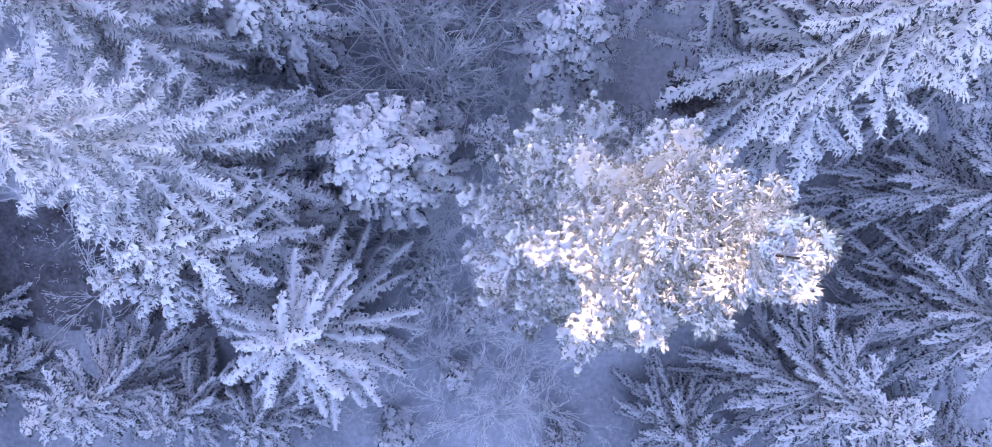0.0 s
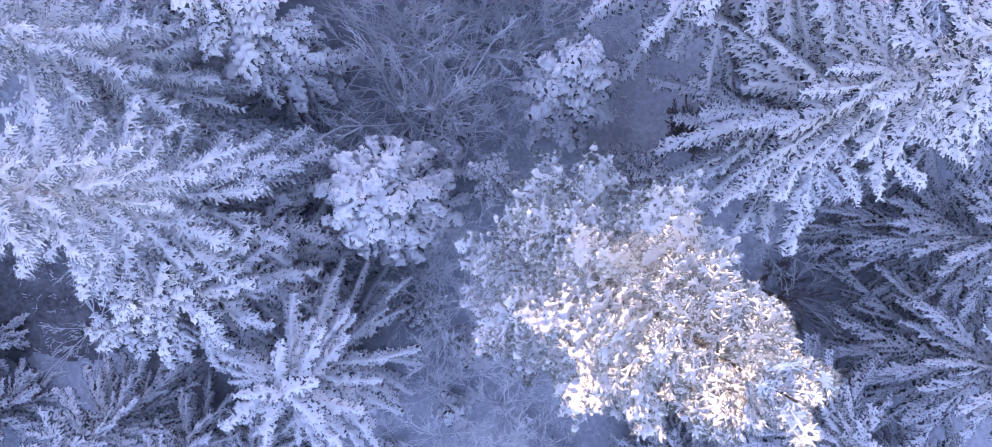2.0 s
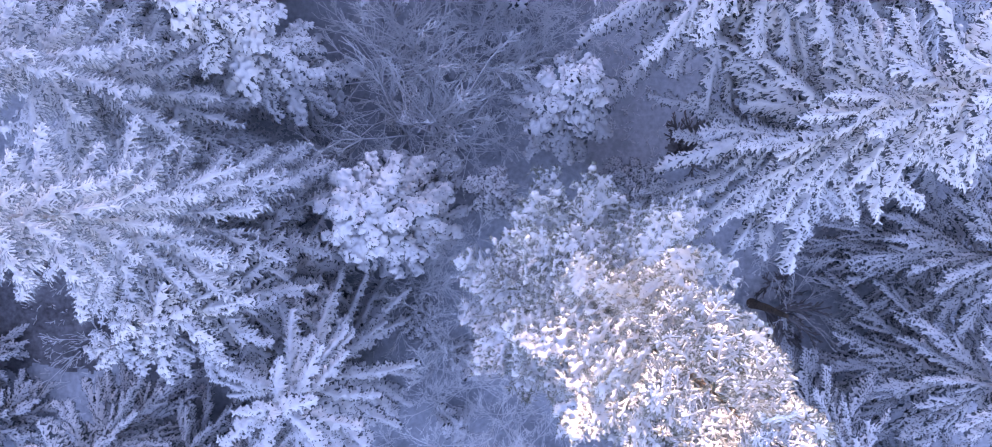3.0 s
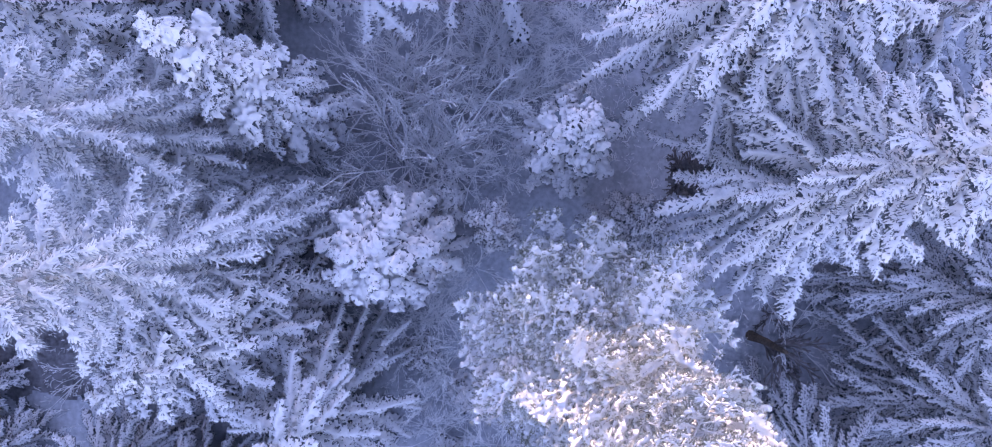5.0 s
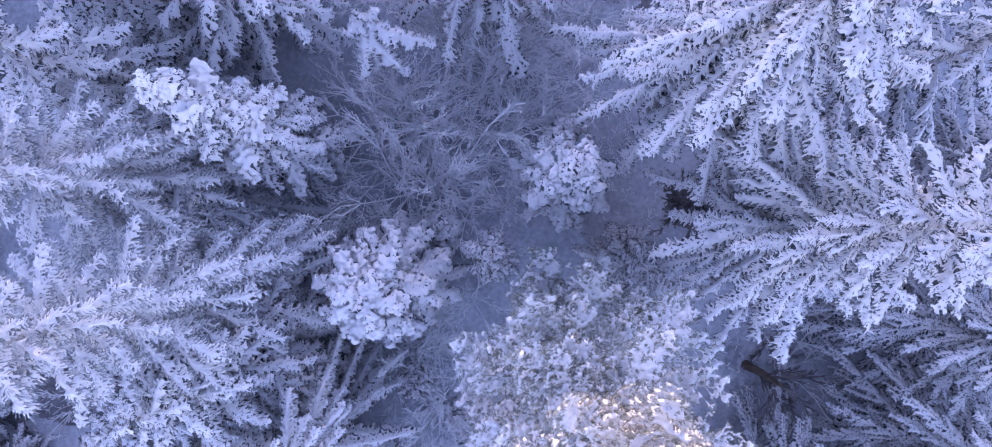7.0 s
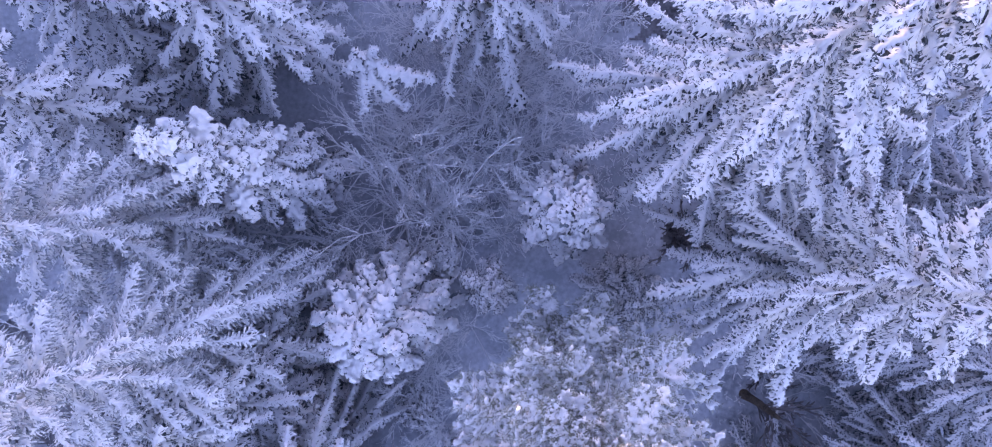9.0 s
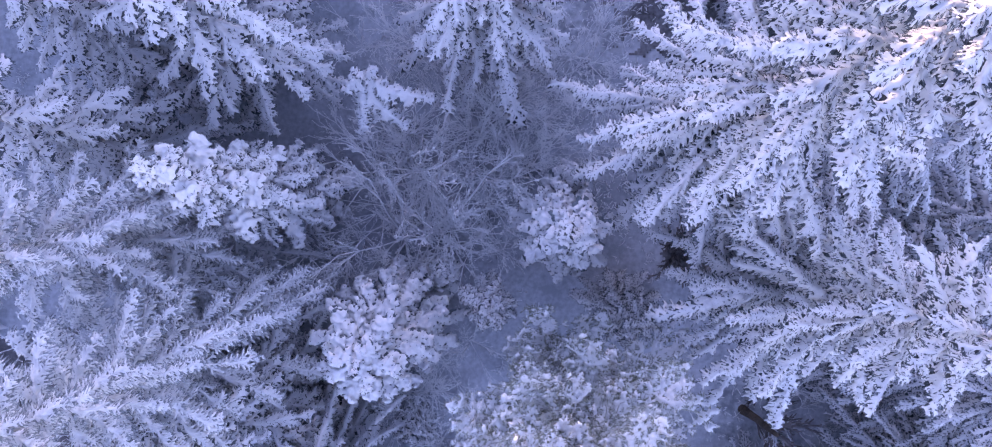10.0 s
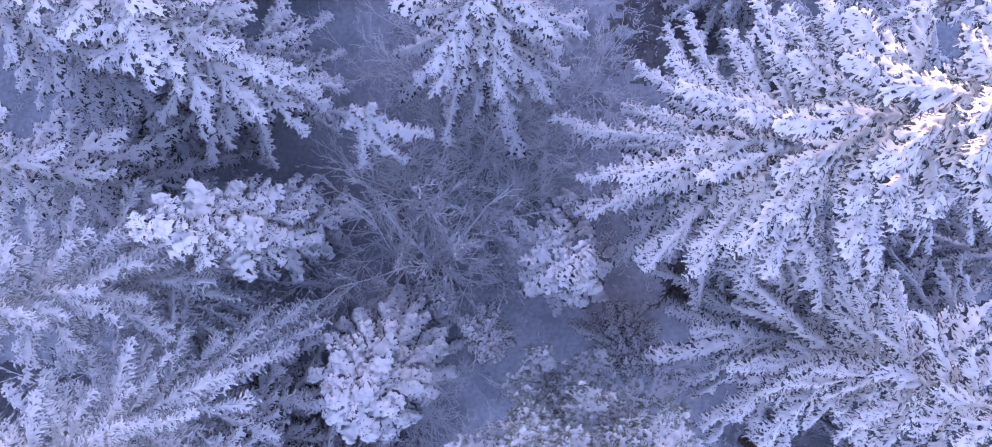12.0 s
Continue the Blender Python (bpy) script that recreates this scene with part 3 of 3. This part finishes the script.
spruce(-10.7, -1.6, 10.2, 3.2, H, 2, 70, label="mid-sized spruce with drooping snow-dusted boughs")
spruce(-8.8, -0.6, 12.4, 3.9, H, 34, 94, label="mid-sized spruce with drooping snow-dusted boughs")
spruce(-6.4, -3.6, 9.0, 4.3, R, 3, 84, shape=0.36, pitch=(22, -20), label="broad spruce whose white boughs spread like a star")
spruce(-14.3, -6.2, 8.0, 3.2, D, 4, 62)
spruce(-11.6, -7.0, 6.0, 2.6, X, 5, 50)
spruce(-8.8, -7.4, 5.4, 2.8, X, 6, 50)
spruce(-20.0, -6.3, 3.6, 2.0, D, 7, 40)
spruce(-21.2, -3.6, 3.4, 1.6, D, 8, 30)
spruce(-11.0, 5.6, 16.5, 4.2, F, 9, 156, label="tall spruce with long feathery snow-dusted boughs")
spruce(-7.6, 7.4, 13.9, 2.3, M, 10, 116, also=H, pitch=(30, -24), label="slender spruce packed with clumps of white snow")
spruce(-8.4, 12.6, 19.0, 3.8, H, 11, 100)
spruce(-13.0, 12.8, 13.0, 3.6, H, 35, 76)
spruce(-12.6, 8.8, 16.0, 3.4, H, 12, 76)
spruce(-0.4, 14.4, 16.0, 4.3, H, 13, 96, label="spruce with heavy hanging snow-covered boughs")
spruce(9.0, 17.4, 8.0, 2.8, H, 37, 46)
spruce(11.6, 13.8, 15.0, 3.6, X, 39, 70)
spruce(6.9, 9.7, 21.8, 4.6, C, 14, 138, base=0.30, label="tallest spruce, snowy, its tip in warm sunlight")
spruce(9.1, 4.7, 18.2, 4.3, X, 15, 100, also=C, base=0.32, pitch=(38, -12), extra=((8.9, 184, 4.1, "slab", -3), (8.2, 222, 3.6, "mixed", -8)), label="tall spruce with thick slabs of snow on drooping boughs")
spruce(13.4, 9.8, 16.0, 3.5, X, 16, 75)
spruce(17.8, 7.2, 11.5, 3.5, X, 36, 60)
spruce(15.4, 4.9, 11.0, 3.6, X, 38, 66)
spruce(16.8, 1.1, 11.0, 4.6, D, 17, 84, label="spruce with dark needles showing under thin snow")
spruce(16.6, -3.2, 12.0, 4.6, D, 18, 90, label="spruce with dark needles showing under thin snow")
spruce(11.4, -5.9, 10.5, 4.4, D, 19, 86, label="spruce with dark needles showing under thin snow")
spruce(7.0, -8.0, 6.0, 2.6, D, 20, 55, label="small dark spruce lightly covered with snow")
spruce(16.5, -8.5, 8.0, 3.2, D, 32, 56)
spruce(-3.85, 2.3, 9.0, 2.55, M, 21, 128, shape=0.42, pitch=(30, -25), label="young round-topped conifer packed with lumps of snow")
spruce(2.7, 6.25, 9.0, 1.9, M, 22, 96, base=0.2, shape=0.65, label="small spruce thick with snow")
spruce(-0.1, 3.2, 5.2, 1.2, H, 23, 37, label="sapling spruce covered with snow")
spruce(-4.35, 11.2, 7.0, 0.5, R, 24, 3, base=0.9, shape=0.3, width=1.25, extra=((6.7, -24, 2.4, R, -16), (6.6, -62, 2.3, R, -30), (6.6, -95, 2.1, R, -30), (6.8, -148, 0.9, R, -20), (6.2, -78, 1.7, R, -38)), label="thin young spruce with a few drooping white boughs")
spruce(5.3, 3.1, 6.2, 1.9, C, 31, 60, label="small feathery spruce dusted with frost")
for x, y, high, wide, kind, seed, count in ((-3.1, -2.3, 1.9, 0.95, H, 25, 26), (-1.1, -3.9, 1.8, 0.9, M, 26, 22), (-1.7, -6.4, 1.5, 0.9, M, 27, 20), (-2.1, 4.2, 2.4, 0.9, M, 28, 22),
                                            (3.1, 8.3, 3.2, 0.8, M, 29, 22), (2.7, -8.9, 2.6, 1.0, D, 30, 25), (-4.2, -8.8, 2.0, 0.9, M, 33, 20)):
    spruce(x, y, high, wide, kind, seed, count, base=0.05, label="sapling spruce covered with snow")


# ---- the pine whose crown stands in the sun ----
def pine(x, y, height, seed, lean):
    rnd = random.Random(seed)
    tree = new("pine_tree")
    tree.matrix_basis = pose(x, y, 0)
    tagged(tree, "tall pine, frosted crown glowing in warm sunlight", "tree")
    part("trunk", trunk_mesh(height, 0.20, lean, rnd, BARK), tree, None, "flaky reddish bark")
    turn = 0.0
    count = 200
    for i in range(count):
        f = 0.20 + 0.79 * (i + rnd.random()) / count
        turn += 2.39996 + rnd.uniform(-0.5, 0.5)
        s = (f - 0.20) / 0.80
        reach = (0.4 + 3.7 * (1 - s) ** 0.8) * rnd.uniform(0.6, 1.12)
        size = min(PINE_BOUGHS, key=lambda v: abs(math.log(v / reach)))
        k = reach / size
        m = (Matrix.Translation((lean[0] * f, lean[1] * f, height * f)) @ Euler((rnd.uniform(-0.4, 0.4), -radians(rnd.uniform(-8, 22) + 24 * s * s), turn)).to_matrix().to_4x4()
             @ Matrix.Scale(k, 4))
        add_bough(tree, rnd.choice(PINE_BOUGHS[size]), m)
    return tree


pine(2.55, 0.1, 21.3, 50, (0.5, -0.45))


# ---- frosted shrubs on the forest floor ----
def stem_mesh(seed, height, mat, frosty=True, foot=0.038, forks=(6, 9)):
    """One stem with its forks, out from the root along +x."""
    rnd = random.Random(seed)
    shape = Shape()

    def grow(p, heading, lift, length, thick, level):
        n = (5, 4, 2)[level]
        pts = [p]
        h, l = heading, lift
        for i in range(n - 1):
            h += rnd.gauss(0, 0.035)
            l -= rnd.uniform(0.0, 0.10)
            pts.append(pts[-1] + Vector((math.cos(h) * math.cos(l), math.sin(h) * math.cos(l), math.sin(l))) * (length / (n - 1)))
        wide = [thick * (1 - 0.5 * i / n) for i in range(n)]
        shape.tube(pts, wide, wide, 3)
        if level == 2 and frosty:
            shape.pillow(pts[-1], rnd.uniform(0.022, 0.042), rnd.uniform(0.02, 0.04))
            shape.pillow(pts[0].lerp(pts[-1], rnd.uniform(0.3, 0.7)), rnd.uniform(0.025, 0.045), rnd.uniform(0.02, 0.04))
        if level < 2:
            for k in range(rnd.randint(*forks) if level == 0 else rnd.randint(3, 5)):
                i = rnd.randint(1, n - 1)
                grow(pts[i], h + rnd.choice((-1, 1)) * rnd.uniform(0.2, 0.65), l + rnd.uniform(-0.3, 0.4), length * rnd.uniform(0.20, 0.45), thick * 0.68, level + 1)

    grow(Vector((0, 0, -0.05)), 0.0, rnd.uniform(0.55, 1.2), height * rnd.uniform(0.8, 1.2), foot, 0)
    return shape.mesh("stem", mat)


STEMS = [stem_mesh(600 + k, 3.0, FROST_WOOD) for k in range(10)]
BOLD_STEMS = [stem_mesh(660 + k, 3.2, FROST_WOOD, True, 0.052, (5, 7)) for k in range(6)]
BROWN_STEMS = [stem_mesh(640 + k, 0.9, BROWN_TWIGS, False) for k in range(5)]
rnd = random.Random(91)


def shrub(x, y, size, stems=7, kinds=STEMS, label="bare leafless shrub with thin frosted stems"):
    ob = new("shrub")
    ob.matrix_basis = pose(x, y, ground_height(x, y), 0, 0, rnd.uniform(0, 360)) @ Matrix.Scale(size, 4)
    tagged(ob, label, "shrub", "frosted shrubs")
    for k in range(stems):
        part("stem", rnd.choice(kinds), ob, pose(rnd.uniform(-0.25, 0.25), rnd.uniform(-0.25, 0.25), 0, 0, rnd.uniform(-25, 15), 360 * k / stems + rnd.uniform(-25, 25)) @ Matrix.Scale(rnd.uniform(0.6, 1.1), 4))


for x, y, size in ((-3.6, 5.6, 1.2), (-2.6, 7.2, 1.1), (-5.2, 8.6, 1.0), (-1.2, 8.8, 1.1), (-3.4, 10.2, 0.9), (0.6, 10.4, 1.0), (1.6, 8.6, 0.8),
                   (-1.6, 5.4, 0.9), (-7.4, 5.0, 1.0), (-6.6, 4.0, 0.8), (-3.6, 0.2, 0.8), (-2.2, -0.8, 0.7), (0.4, -6.4, 1.0), (1.6, -7.6, 0.9),
                   (-0.6, -8.2, 0.9), (-4.4, -7.6, 0.8), (-14.5, -1.0, 0.9), (-16.5, 0.5, 1.0), (-17.0, -3.0, 0.9), (2.6, 13.0, 0.9), (4.0, 13.6, 0.9),
                   (-2.4, 13.2, 0.9), (-0.8, 1.2, 0.6), (0.4, 5.2, 0.6), (11.6, 0.6, 0.8), (12.6, -1.4, 0.9), (-4.6, 6.8, 0.9), (-0.2, 7.2, 0.9),
                   (-2.2, 11.6, 0.9), (-1.2, -5.2, 0.7), (1.2, -5.2, 0.7), (-2.6, -5.6, 0.7), (-3.4, -1.2, 0.7), (-2.6, -2.2, 0.7),
                   (-1.8, -3.0, 0.7), (-2.6, -4.4, 0.7), (-1.4, -1.8, 0.7), (-2.0, 0.4, 0.7), (1.0, 9.4, 0.9), (1.8, 10.6, 0.9), (0.2, 11.4, 0.9)):
    shrub(x, y, size)
for x, y, size, stems in ((-2.5, 5.9, 1.1, 9), (-4.5, 8.2, 1.0, 6), (-3.5, 8.8, 1.0, 7), (0.8, 8.8, 0.8, 6), (-2.6, -0.6, 0.6, 6), (-2.0, -3.6, 0.6, 6), (-6.2, 4.6, 0.7, 6)):
    shrub(x, y, size, stems, BOLD_STEMS, "bare leafless shrub with stout frosted stems")
for x, y, size in ((-5.8, 5.6, 0.9), (-4.2, 4.6, 0.7), (-2.9, 8.8, 1.0), (-4.4, 9.8, 0.9), (0.3, 9.0, 0.9), (1.0, 11.8, 0.9), (-1.0, 10.4, 0.9), (-3.2, 6.4, 0.9), (-1.9, 6.6, 0.8),
                   (-3.0, 0.9, 0.6), (-4.6, -0.6, 0.7), (-2.4, -3.4, 0.6), (0.2, -7.6, 0.8), (-2.2, -7.6, 0.8), (2.2, -6.2, 0.7), (-0.4, 6.2, 0.6)):
    shrub(x, y, size)
for x, y, size in ((3.4, 11.0, 0.7), (2.2, 12.2, 0.6), (4.2, 15.0, 0.8), (2.8, 16.2, 0.8), (-3.0, 15.4, 0.8), (-1.6, 16.4, 0.8), (-4.6, 12.6, 0.6), (3.6, 9.6, 0.5),
                   (-5.8, 13.8, 0.7), (4.8, 12.0, 0.6), (-3.8, 14.2, 0.6)):
    shrub(x, y, size, 5)
for x, y, size in ((8.3, 5.6, 1.7), (8.8, 5.2, 1.4), (8.1, 5.2, 1.3), (12.2, -0.6, 1.2), (-13.4, 0.4, 1.0), (-15.2, -2.6, 1.2), (-16.6, -1.2, 1.0), (-18.6, 0.8, 1.2), (-14.4, -3.8, 1.0)):
    shrub(x, y, size, 11, BROWN_STEMS, "dark bare shrub with brown twigs, hardly frosted")

# ---- a dead trunk, broken off above the snow ----
def dead_tree(x, y, height, seed):
    rnd = random.Random(seed)
    tree = new("dead_tree")
    tree.matrix_basis = pose(x, y, ground_height(x, y))
    tagged(tree, "dark broken dead trunk with thin bare branches", "tree")
    part("trunk", trunk_mesh(height, 0.13, (0.25, -0.1), rnd, BARK, 0.08), tree)
    for k in range(9):
        at = height * (0.3 + 0.65 * k / 9)
        part("branch", rnd.choice(BROWN_STEMS), tree, pose(0.25 * at / height, -0.1 * at / height, at, 0, rnd.uniform(15, 45), -40 + rnd.uniform(-70, 70)) @ Matrix.Scale(rnd.uniform(1.2, 2.2), 4))


dead_tree(11.1, -1.4, 3.0, 71)

# ---- low frosted growth that pokes out of the snow ----
rnd = random.Random(33)
low = Shape()
for k in range(4900):
    x, y = (rnd.uniform(-21, 21), rnd.uniform(-10, 18)) if k < 3800 else (rnd.uniform(-5, 6), rnd.uniform(6, 18))
    if k < 3800 and noise.noise(Vector((x * 0.4, y * 0.4, 5.0))) < rnd.uniform(-0.25, 0.35):
        continue
    z = ground_height(x, y)
    for j in range(rnd.randint(2, 5)):
        a, r = rnd.uniform(0, 6.28), rnd.uniform(0.06, 0.28)
        root = Vector((x + rnd.uniform(-0.1, 0.1), y + rnd.uniform(-0.1, 0.1), z - 0.03))
        tip = root + Vector((math.cos(a) * r, math.sin(a) * r, rnd.uniform(0.05, 0.3)))
        w = rnd.uniform(0.010, 0.024)
        low.tube([root, root.lerp(tip, 0.5) + Vector((0, 0, 0.04)), tip], [w, w * 1.1, w], [w, w * 1.1, w], 3)
tagged(new("undergrowth", low.mesh("undergrowth", FROST_WOOD)), "low frosted twigs and grass poking through snow", "undergrowth", kind="stuff")
